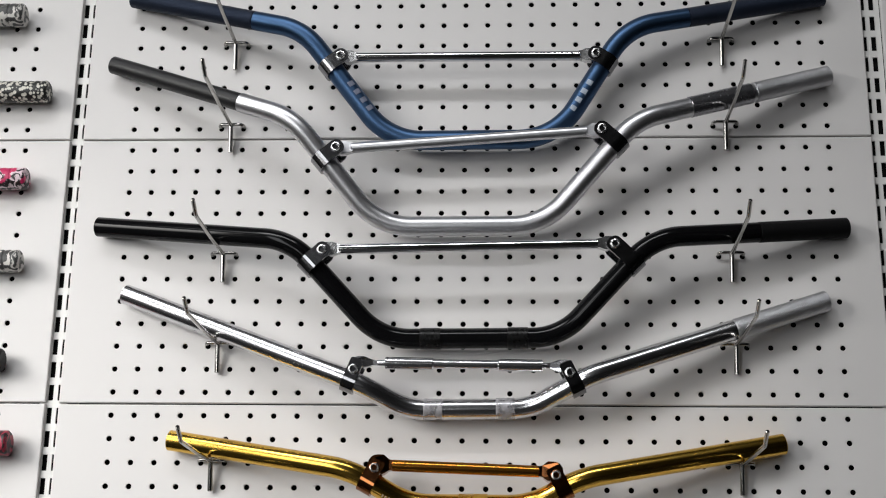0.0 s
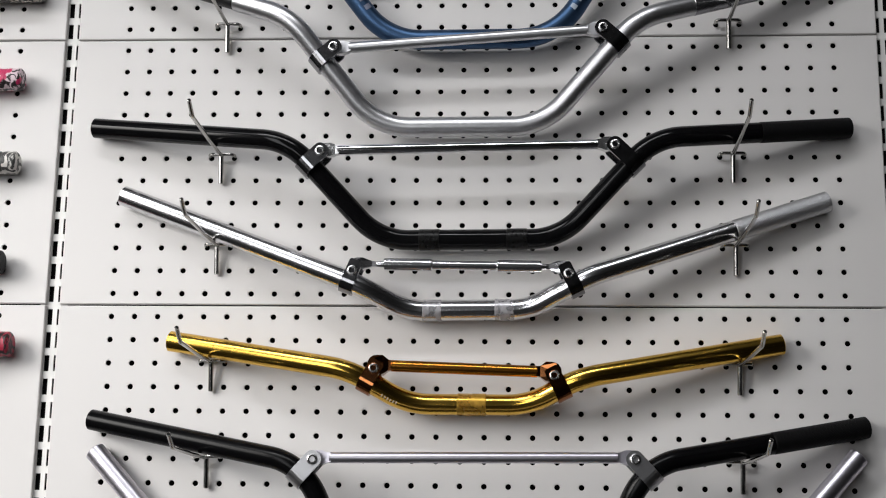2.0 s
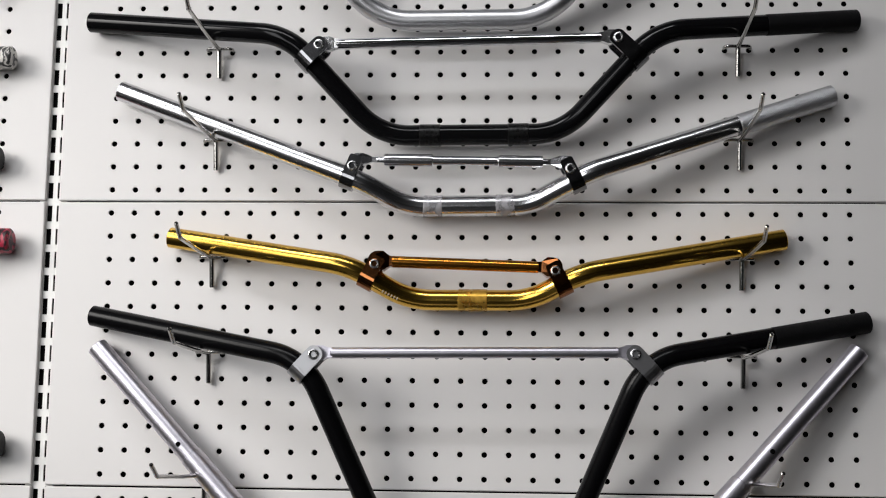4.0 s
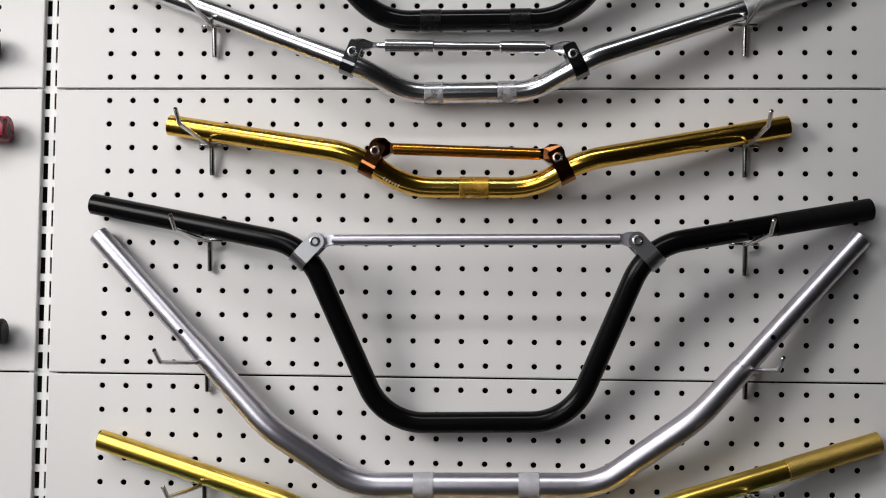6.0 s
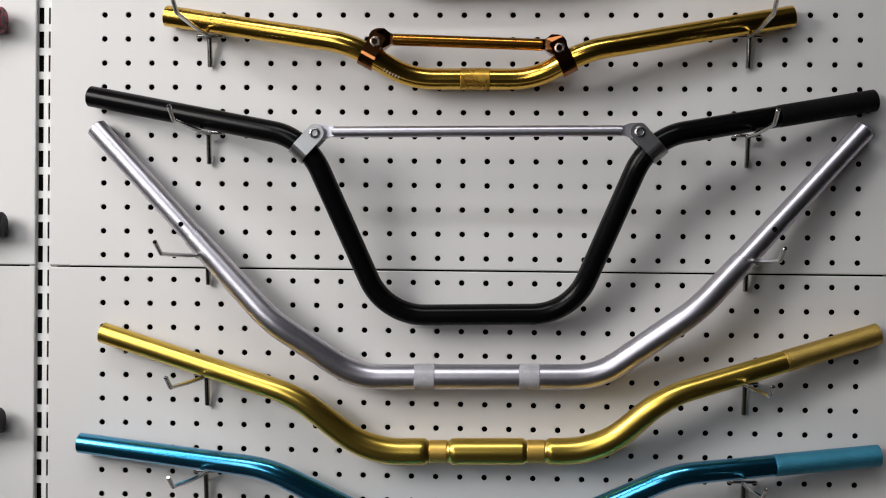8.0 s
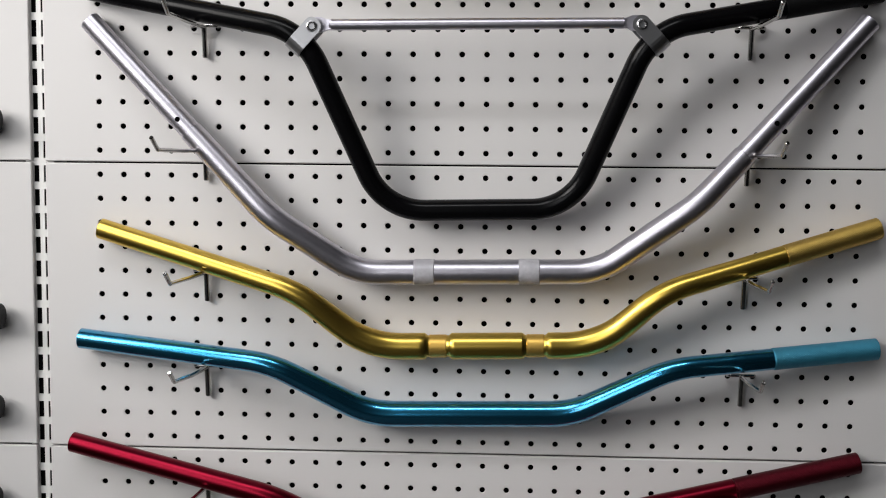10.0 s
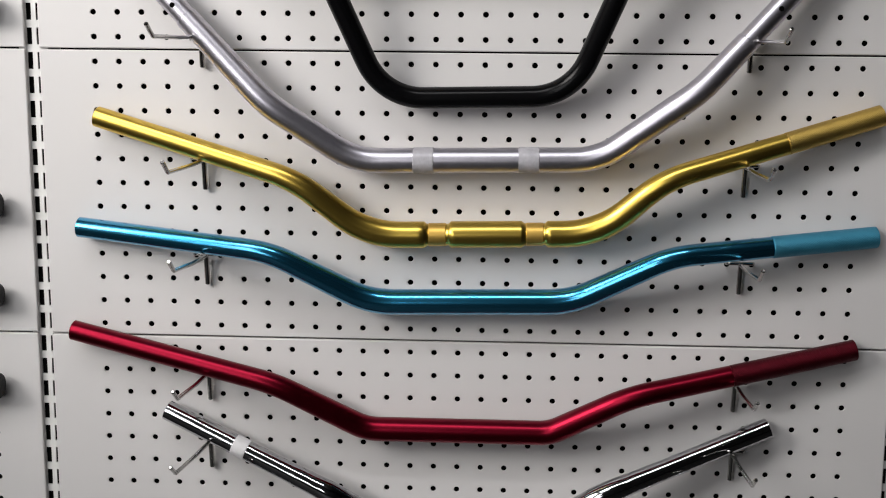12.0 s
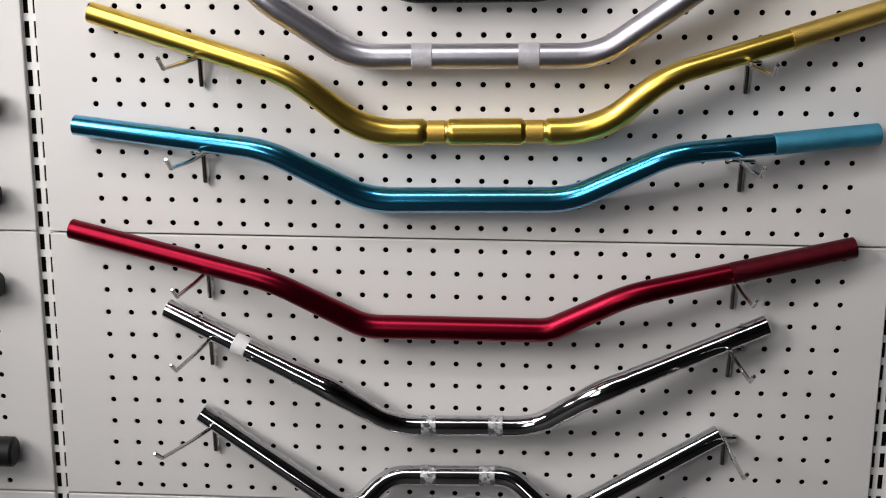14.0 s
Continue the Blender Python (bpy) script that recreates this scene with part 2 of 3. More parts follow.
def box(bm, lo, hi, bevel=0.0):
    m = Matrix.LocRotScale([(a + b) / 2 for a, b in zip(lo, hi)], None, [b - a for a, b in zip(lo, hi)])
    made = bmesh.ops.create_cube(bm, size=1, matrix=m)
    if bevel:
        edges = list({e for v in made["verts"] for e in v.link_edges})
        bmesh.ops.bevel(bm, geom=edges, offset=bevel, segments=2, affect="EDGES", profile=0.5)
    return bm


def rounded_line(corners, bend):
    """A centre line through the corners, each bend an arc of its own radius."""
    pts = [Vector(c) for c in corners]
    bends = bend if isinstance(bend, (list, tuple)) else [bend] * (len(pts) - 2)
    out = [pts[0]]
    for i in range(1, len(pts) - 1):
        a, b, c = pts[i - 1], pts[i], pts[i + 1]
        u, w = (a - b).normalized(), (c - b).normalized()
        turn = math.pi - u.angle(w)
        reach = min(bends[i - 1] * math.tan(turn / 2), 0.47 * (a - b).length, 0.47 * (c - b).length)
        r = reach / max(1e-6, math.tan(turn / 2))
        centre = b + (u + w).normalized() * math.hypot(r, reach)
        p, q = b + u * reach - centre, b + w * reach - centre
        steps = max(4, int(math.degrees(turn) / 4))
        for k in range(steps + 1):
            f = k / steps
            out.append(centre + (p * math.sin((1 - f) * turn) + q * math.sin(f * turn)) / max(1e-6, math.sin(turn)))
    out.append(pts[-1])
    return out


class Line:
    """A centre line with arc lengths, tangents and a steady frame."""

    def __init__(self, points, step=0.006):
        fine = []
        for a, b in zip(points, points[1:]):
            k = max(1, int((b - a).length / step))
            fine += [a.lerp(b, i / k) for i in range(k)]
        self.p = fine + [points[-1]]
        self.s = [0.0]
        for a, b in zip(self.p, self.p[1:]):
            self.s.append(self.s[-1] + (b - a).length)

    def at(self, s):
        s = min(max(s, 0.0), self.s[-1])
        i = min(int(np.searchsorted(self.s, s, side="right")) - 1, len(self.p) - 2)
        f = (s - self.s[i]) / max(1e-9, self.s[i + 1] - self.s[i])
        j, k = max(0, i - 1), min(len(self.p) - 1, i + 2)
        return self.p[i].lerp(self.p[i + 1], f), (self.p[k] - self.p[j]).normalized()

    def s_at_x(self, x):
        return float(np.interp(x, [p.x for p in self.p], self.s))

    def nearest(self, x, z):
        steps = [self.s[-1] * k / 1500 for k in range(1501)]
        return min(steps, key=lambda s: (self.at(s)[0].x - x) ** 2 + (self.at(s)[0].z - z) ** 2)


def sweep(name, line, s0, s1, radius, mat, parent, origin, open_ends=(False, False), label="", sides=28, arc=None):
    """A round tube, or a strip of its skin, along a line from s0 to s1; open ends show the bore."""
    stations = [s0] + [s for s in line.s if s0 + 1e-4 < s < s1 - 1e-4] + [s1]
    for x, _ in radius if isinstance(radius, list) else []:
        if s0 < x < s1:
            stations.append(x)
    stations = sorted(set(stations))
    rad = (lambda s: float(np.interp(s, [a for a, _ in radius], [b for _, b in radius]))) if isinstance(radius, list) else (lambda s: radius)
    rings = [(s, rad(s)) for s in stations]
    lip = 0.0007
    rings = [(s0, rad(s0) - lip)] + [(s0 + lip, rad(s0))] + rings[1:-1] + [(s1 - lip, rad(s1))] + [(s1, rad(s1) - lip)]
    if open_ends[0]:
        rings = [(s0 + 0.03, 0.0005), (s0 + 0.03, rad(s0) - 0.0028), (s0, rad(s0) - 0.0028)] + rings
    else:
        rings = [(s0, rad(s0) - 0.0025)] + rings
    if open_ends[1]:
        rings = rings + [(s1, rad(s1) - 0.0028), (s1 - 0.03, rad(s1) - 0.0028), (s1 - 0.03, 0.0005)]
    else:
        rings = rings + [(s1, rad(s1) - 0.0025)]
    full = arc is None
    angles = [2 * math.pi * k / sides for k in range(sides + 1)] if full else [radians(arc[0] + (arc[1] - arc[0]) * k / 8) for k in range(9)]
    verts, uvs, faces = [], [], []
    for s, r in rings:
        p, t = line.at(s)
        side = t.cross(Vector((0, -1, 0))).normalized()
        front = side.cross(t).normalized()
        for a in angles:
            verts.append(p + (side * math.sin(a) + front * math.cos(a)) * r - origin)
            uvs.append((s, a * 0.011))
    w = len(angles)
    for i in range(len(rings) - 1):
        for k in range(w - 1):
            faces.append((i * w + k, i * w + k + 1, (i + 1) * w + k + 1, (i + 1) * w + k))
    me_ob = mesh_object(name, verts, faces, mat, parent, uvs, [True] * len(faces), label)
    bm = bmesh.new()
    bm.from_mesh(me_ob.data)
    if full:
        bmesh.ops.remove_doubles(bm, verts=bm.verts, dist=1e-6)
    bmesh.ops.recalc_face_normals(bm, faces=bm.faces)
    for e in bm.edges:
        if len(e.link_faces) == 2 and e.calc_face_angle(0) > radians(40):
            e.smooth = False
    bm.to_mesh(me_ob.data)
    bm.free()
    return me_ob


def rod(bm, a, b, r, sides=14, r2=None):
    a, b = Vector(a), Vector(b)
    m = Matrix.Translation((a + b) / 2) @ (b - a).to_track_quat("Z", "Y").to_matrix().to_4x4()
    bmesh.ops.create_cone(bm, cap_ends=True, segments=sides, radius1=r, radius2=r if r2 is None else r2, depth=(b - a).length, matrix=m)


# ---- wall of perforated steel panels ----
PITCH, TOP_ROW = 0.025, 1.70
LEFT_EDGE, RIGHT_EDGE, NEXT_EDGE = -0.4455, 0.4347, -0.4602
DEEP = 0.0052


def row_z(n):
    return TOP_ROW - PITCH * n


def column_x(c):
    return (c - 15.5) * PITCH


def panel_mesh(name, x0, x1, columns):
    """One perforated panel, 12 rows high, with round holes through the sheet and flanges bent back; z from its middle."""
    verts, faces = [], []
    rad, deep, half, gap = 0.0029, 0.0012, PITCH / 2, 0.0009
    n = 16
    angles = [2 * math.pi * k / n for k in range(n)]

    def quad(a, b, c, d):
        i = len(verts)
        verts.extend([a, b, c, d])
        faces.append((i, i + 1, i + 2, i + 3))

    height = 6 * PITCH
    for r in range(12):
        zc = height - PITCH * (r + 0.5)
        for x in columns:
            i = len(verts)
            for a in angles:
                k = half / max(abs(math.cos(a)), abs(math.sin(a)))
                zz = zc + k * math.sin(a)
                zz = min(max(zz, -height + gap + 0.001), height - gap - 0.001)
                verts.append((x + k * math.cos(a), 0, zz))
            for a in angles:
                verts.append((x + (rad + 0.0004) * math.cos(a), 0, zc + (rad + 0.0004) * math.sin(a)))
            for a in angles:
                verts.append((x + rad * math.cos(a), 0.0004, zc + rad * math.sin(a)))
            for a in angles:
                verts.append((x + rad * math.cos(a), deep, zc + rad * math.sin(a)))
            for ring in range(3):
                for k in range(n):
                    j = (k + 1) % n
                    o = i + ring * n
                    faces.append((o + k, o + j, o + n + j, o + n + k))
    lo, hi = -height + gap, height - gap
    xa, xb = min(columns) - half, max(columns) + half
    e = 0.0012
    for a, b in ((x0 + e, xa), (xb, x1 - e)):
        quad((a, 0, lo + 0.001), (b, 0, lo + 0.001), (b, 0, hi - 0.001), (a, 0, hi - 0.001))
    for x, s in ((x0, 1), (x1, -1)):
        quad((x + s * e, 0, lo), (x + s * e, 0, hi), (x + s * e * 0.3, e * 0.3, hi), (x + s * e * 0.3, e * 0.3, lo))
        quad((x + s * e * 0.3, e * 0.3, lo), (x + s * e * 0.3, e * 0.3, hi), (x, e, hi), (x, e, lo))
        quad((x, e, lo), (x, e, hi), (x, DEEP, hi), (x, DEEP, lo))
    for z, step in ((lo, 0.001), (hi, -0.001)):  # edges rolled back, then the flanges
        quad((x0 + e, 0, z + step), (x1 - e, 0, z + step), (x1 - e, 0.0009, z), (x0 + e, 0.0009, z))
        quad((x0 + e, 0.0009, z), (x1 - e, 0.0009, z), (x1 - e, DEEP, z), (x0 + e, DEEP, z))
    me = bpy.data.meshes.new(name)
    me.from_pydata(verts, [], faces)
    bm = bmesh.new()
    bm.from_mesh(me)
    bmesh.ops.remove_doubles(bm, verts=bm.verts, dist=2e-5)
    bm.normal_update()
    bmesh.ops.recalc_face_normals(bm, faces=bm.faces)
    bm.to_mesh(me)
    bm.free()
    me.materials.append(PANEL)
    return me


pegboard = tagged(new("wall_north"), "light grey perforated steel display wall in stacked panels", "wall", kind="structure")
middle = panel_mesh("panel", LEFT_EDGE, RIGHT_EDGE, [column_x(c) for c in range(32)])
beside = panel_mesh("panel", NEXT_EDGE - 0.5, NEXT_EDGE, [NEXT_EDGE - 0.0505 - PITCH * c for c in range(17)])
beyond = panel_mesh("panel", 0.4563, 0.9063, [0.4563 + 0.0575 + PITCH * c for c in range(14)])
for k in range(-1, 5):
    for data, lift in ((middle, 0.0), (beside, 0.0004), (beyond, -0.0003)):
        sheet = new("panel", data)
        sheet.parent = pegboard
        sheet.location = (0, 0, row_z(12 * k - 0.5) - 6 * PITCH + lift)

# slotted upright posts between the bays
POST_Z0, POST_Z1 = row_z(59.5), row_z(-12.5)


def upright(x):
    verts, faces = [], []
    cols = [-0.0165, -0.0080, -0.0024, 0.0024, 0.0080, 0.0137]
    y, deep = 0.0056, 0.0018

    def quad(*c):
        i = len(verts)
        verts.extend(c)
        faces.append((i, i + 1, i + 2, i + 3))

    for n in range(-12, 60):
        z = row_z(n)
        bands = [(z - PITCH / 2, z - 0.0086), (z - 0.0086, z + 0.0086), (z + 0.0086, z + PITCH / 2)]
        for b, (za, zb) in enumerate(bands):
            for c in range(5):
                xa, xb = x + cols[c], x + cols[c + 1]
                if b == 1 and c in (1, 3):
                    for (p, q) in (((xa, za), (xa, zb)), ((xb, za), (xb, zb)), ((xa, za), (xb, za)), ((xa, zb), (xb, zb))):
                        quad((p[0], y, p[1]), (q[0], y, q[1]), (q[0], y + deep, q[1]), (p[0], y + deep, p[1]))
                    continue
                quad((xa, y, za), (xb, y, za), (xb, y, zb), (xa, y, zb))
    for c in (cols[0], cols[-1]):
        quad((x + c, y, POST_Z0), (x + c, y, POST_Z1), (x + c, 0.046, POST_Z1), (x + c, 0.046, POST_Z0))
    post = mesh_object("upright", verts, faces, UPRIGHT, pegboard, label="pale painted slotted steel post")
    return post


for x in (-0.4516, 0.4419):
    upright(x)
    # added strip, no real part: its colour gives the slots their shade
    shade_strip = bmesh.new()
    box(shade_strip, (x - 0.0155, 0.0105, POST_Z0), (x + 0.0127, 0.0125, POST_Z1))
    part("upright_liner", shade_strip, HOLLOW_SHADE, pegboard, "near-black strip standing for the shade inside the post")
# near-black sheet behind the panels, coloured as the shade seen through the holes
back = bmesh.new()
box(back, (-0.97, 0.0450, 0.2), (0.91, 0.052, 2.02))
part("backing", back, HOLLOW_SHADE, pegboard, "near-black sheet standing for the shade inside the display wall")

# ---- the rest of the room, plain ----


def plain_wall(name, lo, hi, mat, label, category):
    ob = part(name, box(bmesh.new(), lo, hi), mat)
    return tagged(ob, label, category, kind="structure")


TALL, WEST, SOUTH = 3.3, -1.75, -3.0
plain_wall("wall_behind", (WEST, 0.060, 0.0), (3.2, 0.16, TALL), BACKWALL, "plain grey wall behind the display", "wall")
plain_wall("wall_east", (3.2, SOUTH - 0.15, 0.0), (3.3, 0.16, TALL), ROOM_DARK, "dark plain wall of the showroom", "wall")
plain_wall("floor", (WEST - 0.15, SOUTH - 0.15, -0.1), (3.3, 0.16, 0.0), FLOOR, "dark smooth showroom floor", "floor")
plain_wall("ceiling", (WEST - 0.15, SOUTH - 0.15, TALL), (3.3, 0.16, TALL + 0.1), CEILING, "dark grey plain ceiling", "ceiling")


# the south wall, with the openings of a tall window and of the small added lamp
south = bmesh.new()
for x0, x1, openings in ((WEST - 0.15, -1.7, ()), (-1.7, -0.96, ((0.91, 2.55),)), (-0.96, -0.89, ()), (-0.89, -0.55, ((0.86, 1.44),)), (-0.55, 3.2, ())):
    low = 0.0
    for z0, z1 in openings + ((TALL, TALL),):
        box(south, (x0, SOUTH - 0.15, low), (x1, SOUTH, z0))
        low = z1
tagged(part("wall_south", south, ROOM_DARK), "dark plain wall with a window opening and a small opening added for a lamp", "wall", kind="structure")
plain_wall("wall_west", (WEST - 0.15, SOUTH, 0.0), (WEST, 0.06, TALL), ROOM_SIDE, "dark grey plain wall of the showroom", "wall")

# ---- pegboard hooks ----
def hook(column, row, splay=0.0, length=0.138, lift=0.004, tip=0.012):
    """A single wire hook: a cross wire let into two holes, a pin down the panel, and a prong with an upturned tip."""
    x, z = column_x(column), row_z(row)
    root = tagged(new("pegboard_hook"), "nickel-plated wire hook plugged into the perforated panel", "hook", "hooks on the display wall")
    root.location = (x, 0, z)
    o = Vector((x, 0, z))
    y = -0.0075
    cross = Line(rounded_line([(x - 0.0125, 0.012, z - 0.0005), (x - 0.0135, y, z + 0.0025), (x + 0.0135, y, z + 0.0025), (x + 0.0125, 0.012, z - 0.0005)], 0.004), 0.003)
    sweep("cross_wire", cross, 0, cross.s[-1], 0.0019, WIRE, root, o, sides=12)
    pin = Line([Vector((x, y - 0.0022, z + 0.003)), Vector((x, -0.0045, z - 0.030))], 0.01)
    sweep("pin", pin, 0, pin.s[-1], 0.0027, WIRE, root, o, sides=14)
    prong = Line(rounded_line([(x, y - 0.003, z + 0.001), (x + splay * 0.5, -0.5 * length, z + lift * 0.4), (x + splay, -length, z + lift), (x + splay * 1.12, -length - 0.017, z + lift + tip)], [0.2, 0.006]), 0.004)
    sweep("prong", prong, 0, prong.s[-1], 0.0021, WIRE, root, o, sides=12)
    return root


for row, left, right in ((-5, 0.002, 0.0), (-1, 0.0, 0.0), (5, 0.0, -0.003), (9, -0.002, 0.0), (14, 0.0, 0.001), (18, -0.002, 0.003),
                         (23, -0.013, 0.010), (28, -0.003, 0.002), (32, 0.0, -0.003), (37, 0.0, -0.002), (40, -0.004, 0.0), (44, -0.022, 0.0)):
    lift = 0.004 if row < 30 else 0.011
    hook(4.5, row, left, 0.140, 0.019 if row == 44 else lift)
    hook(26.5, row, right, 0.126 if row < 0 else 0.132, lift)


# ---- handlebars ----
def clamp(line, pivot, width, r, mat, bolt_mat, root, origin, label, over=0.0085, rise=0.0, corner=0.0075):
    """A strap bent round the tube, its two rounded cheeks held by a socket bolt at the pivot."""
    s = line.nearest(*pivot)
    p, t = line.at(s)
    t = Vector((t.x, 0, t.z)).normalized()
    hub = Vector((pivot[0], p.y, pivot[1]))
    n = hub - p
    n = (n - t * n.dot(t)).normalized()
    b = n.cross(t).normalized()
    if b.y > 0:
        b = -b
    reach = (hub - p).dot(n)
    at = hub - origin
    base = at - n * reach
    th, w, end = 0.0026, width / 2, reach + over
    bm = bmesh.new()

    def prism(outline, lo, hi):
        near = [bm.verts.new(base + n * u + t * v + b * hi) for u, v in outline]
        far = [bm.verts.new(base + n * u + t * v + b * lo) for u, v in outline]
        bm.faces.new(near)
        bm.faces.new(far[::-1])
        for k in range(len(near)):
            j = (k + 1) % len(near)
            bm.faces.new((near[k], far[k], far[j], near[j]))

    cheek = [(0.0, -w)]
    for k in range(7):
        a = -math.pi / 2 + math.pi / 2 * k / 6
        cheek.append((end - corner + corner * math.cos(a), -w + corner + corner * math.sin(a)))
    for k in range(7):
        a = math.pi / 2 * k / 6
        cheek.append((end - corner + corner * math.cos(a), w - corner + corner * math.sin(a)))
    cheek.append((0.0, w))
    prism(cheek, r + 0.0002, r + th)
    prism(cheek, -r - th, -r - 0.0002)
    rows = []
    for k in range(15):
        a = math.pi / 2 + math.pi * k / 14
        c, d = math.cos(a), math.sin(a)
        rows.append([bm.verts.new(base + n * (q * c) + b * (q * d) + t * v) for q, v in ((r + th, -w), (r + th, w), (r + 0.0002, w), (r + 0.0002, -w))])
    for q, z in zip(rows, rows[1:]):
        for k in range(4):
            bm.faces.new((q[k], q[(k + 1) % 4], z[(k + 1) % 4], z[k]))
    rim = [e for e in bm.edges if len(e.link_faces) == 2 and e.calc_face_angle(0) > 1.2]
    bmesh.ops.bevel(bm, geom=rim, offset=0.0004, segments=1, affect="EDGES")
    cl = part("clamp", bm, mat, root, label)
    bm = bmesh.new()
    top = r + th
    profile = [(0.0001, -top - 0.002), (0.0045, -top - 0.002), (0.0045, -top), (0.0028, -top), (0.0028, top), (0.0054, top), (0.0054, top + 0.0008), (0.0046, top + 0.0024), (0.0038, top + 0.0026), (0.0029, top + 0.0018), (0.0027, top - 0.003), (0.0014, top - 0.003), (0.0010, top - 0.0012), (0.0001, top - 0.0010)]
    rings = []
    for q, h in profile:
        rings.append([bm.verts.new(at + b * h + (n * math.cos(2 * math.pi * k / 18) + t * math.sin(2 * math.pi * k / 18)) * q) for k in range(18)])
    for q, z in zip(rings, rings[1:]):
        for k in range(18):
            bm.faces.new((q[k], q[(k + 1) % 18], z[(k + 1) % 18], z[k]))
    part("bolt", bm, bolt_mat, cl, "bright socket bolt")
    return at + origin + n * rise


def crossbar(a, b, steps, mat, root, origin, label, eye):
    """A round rod between two pivots, its ends pressed flat into eyes. steps: (share of the way, radius); eye: half height, half thickness."""
    a, b = Vector(a), Vector(b)
    line = Line([a, b], 0.01)
    high, thick = eye
    L = line.s[-1]
    radii = [(f * L, r) for f, r in steps]
    bar = sweep("crossbar", line, radii[0][0], radii[-1][0], radii, mat, root, origin, label=label, sides=20)
    for at, way, r in ((a, (b - a).normalized(), steps[0][1]), (b, (a - b).normalized(), steps[-1][1])):
        up = Vector((0, -1, 0)).cross(way).normalized()
        y = Vector((0, -1, 0))
        bm = bmesh.new()
        reach = radii[0][0] + 0.002
        outline = []
        for k in range(9):
            an = math.pi / 2 + math.pi * k / 8
            outline.append((high * math.cos(an), high * math.sin(an), thick))
        outline += [(0.006, -high, thick), (reach * 0.72, -r * 0.95, r * 0.75), (reach, -r * 0.8, r * 0.8), (reach, r * 0.8, r * 0.8), (reach * 0.72, r * 0.95, r * 0.75), (0.006, high, thick)]
        f = [bm.verts.new(at + way * u + up * v + y * th - origin) for u, v, th in outline]
        g = [bm.verts.new(at + way * u + up * v - y * th - origin) for u, v, th in outline]
        bm.faces.new(f)
        bm.faces.new(g[::-1])
        for k in range(len(f)):
            bm.faces.new((f[k], g[k], g[(k + 1) % len(f)], f[(k + 1) % len(f)]))
        bmesh.ops.bevel(bm, geom=[e for e in bm.edges if e.calc_face_angle(0) > 1.0], offset=0.0012, segments=2, affect="EDGES")
        part("eye", bm, BOLT if mat is CHROME_ROD else BRONZE if mat is AMBER else mat, bar)


def printed_row(line, x0, x1, a0, a1, count, rad, mat, root, origin):
    """A row of worn printed marks on a tube: plain bars in one mesh."""
    bm = bmesh.new()
    step = (x1 - x0) / count
    for k in range(count):
        x, w, d = x0 + k * step, step * 0.78, a1 - a0
        for u0, u1, b0, b1 in ((0.0, 0.75, 0.0, 1.0),):
            s0, s1 = line.s_at_x(x + w * u0), line.s_at_x(x + w * u1)
            piece = sweep("print", line, s0, s1, rad(s0) + 0.0003, mat, root, origin, arc=(a0 + d * b0, a0 + d * b1))
            bm.from_mesh(piece.data)
            old = piece.data
            bpy.data.objects.remove(piece)
            bpy.data.meshes.remove(old)
    part("print", bm, mat, root, "pale printed marks")


def handlebar(label, corners, bend, r, mat, radius=None, ends=(), bands=(), pivots=(), clamp_mat=None, clamp_label="", rod_mat=None, rod_label="", rod_steps=None, prints=(), holes=(), width=0.017, over=0.0085, rise=0.0, corner=0.0075, eye=(0.0072, 0.0042)):
    """A bent tube with its sleeves, tape bands, clamps and cross brace; positions along it are given by x."""
    line = Line(rounded_line(corners, bend))
    origin = Vector(((corners[0][0] + corners[-1][0]) / 2, 0, min(c[2] for c in corners)))
    root = tagged(new("handlebar"), label, "handlebar", "handlebars on the display wall")
    root.location = origin
    prof = [(line.s_at_x(x), q) for x, q in radius] if radius else [(0, r), (line.s[-1], r)]
    rad = lambda s: float(np.interp(s, [a for a, _ in prof], [q for _, q in prof]))
    lo, hi = 0.0, line.s[-1]
    for x0, x1, m, grow, lab in ends:
        s0, s1 = line.s_at_x(x0), line.s_at_x(x1)
        left = s0 < 1e-3 or x0 < corners[0][0]
        if left:
            lo = s1
        else:
            hi = s0
        sweep("knurled_end", line, max(0, s0), min(s1, line.s[-1]), [(s0, rad(s0) + grow), (s1, rad(s1) + grow)], m, root, origin, (left, not left), lab)
    sweep("tube", line, lo, hi, prof, mat, root, origin, (lo == 0, hi == line.s[-1]))
    for x, w, m, lab in bands:
        s = line.s_at_x(x)
        sweep("tape_band", line, s - w / 2, s + w / 2, [(s - w / 2, rad(s - w / 2) + 0.0006), (s + w / 2, rad(s + w / 2) + 0.0006)], m, root, origin, label=lab)
    for x0, x1, a0, a1, count, m in prints:
        printed_row(line, x0, x1, a0, a1, count, rad, m, root, origin)
    for x in holes:
        p, t = line.at(line.s_at_x(x))
        bm = bmesh.new()
        q = p - origin + Vector((0, -rad(line.s_at_x(x)), 0))
        rod(bm, q + Vector((0, 0.004, 0)), q + Vector((0, -0.0003, 0)), 0.0026, 16)
        part("drilled_hole", bm, HOLE, root, "small dark drilled hole")
    if pivots:
        at = [clamp(line, pv, width, rad(line.nearest(*pv)), clamp_mat, BOLT, root, origin, clamp_label, over, rise, corner) for pv in pivots]
        crossbar(at[0], at[1], rod_steps, rod_mat, root, origin, rod_label, eye)
    return root


PLAIN_ROD = [(0.043, 0.0058), (0.957, 0.0058)]
ROD_THIN = [(0.043, 0.0055), (0.957, 0.0055)]

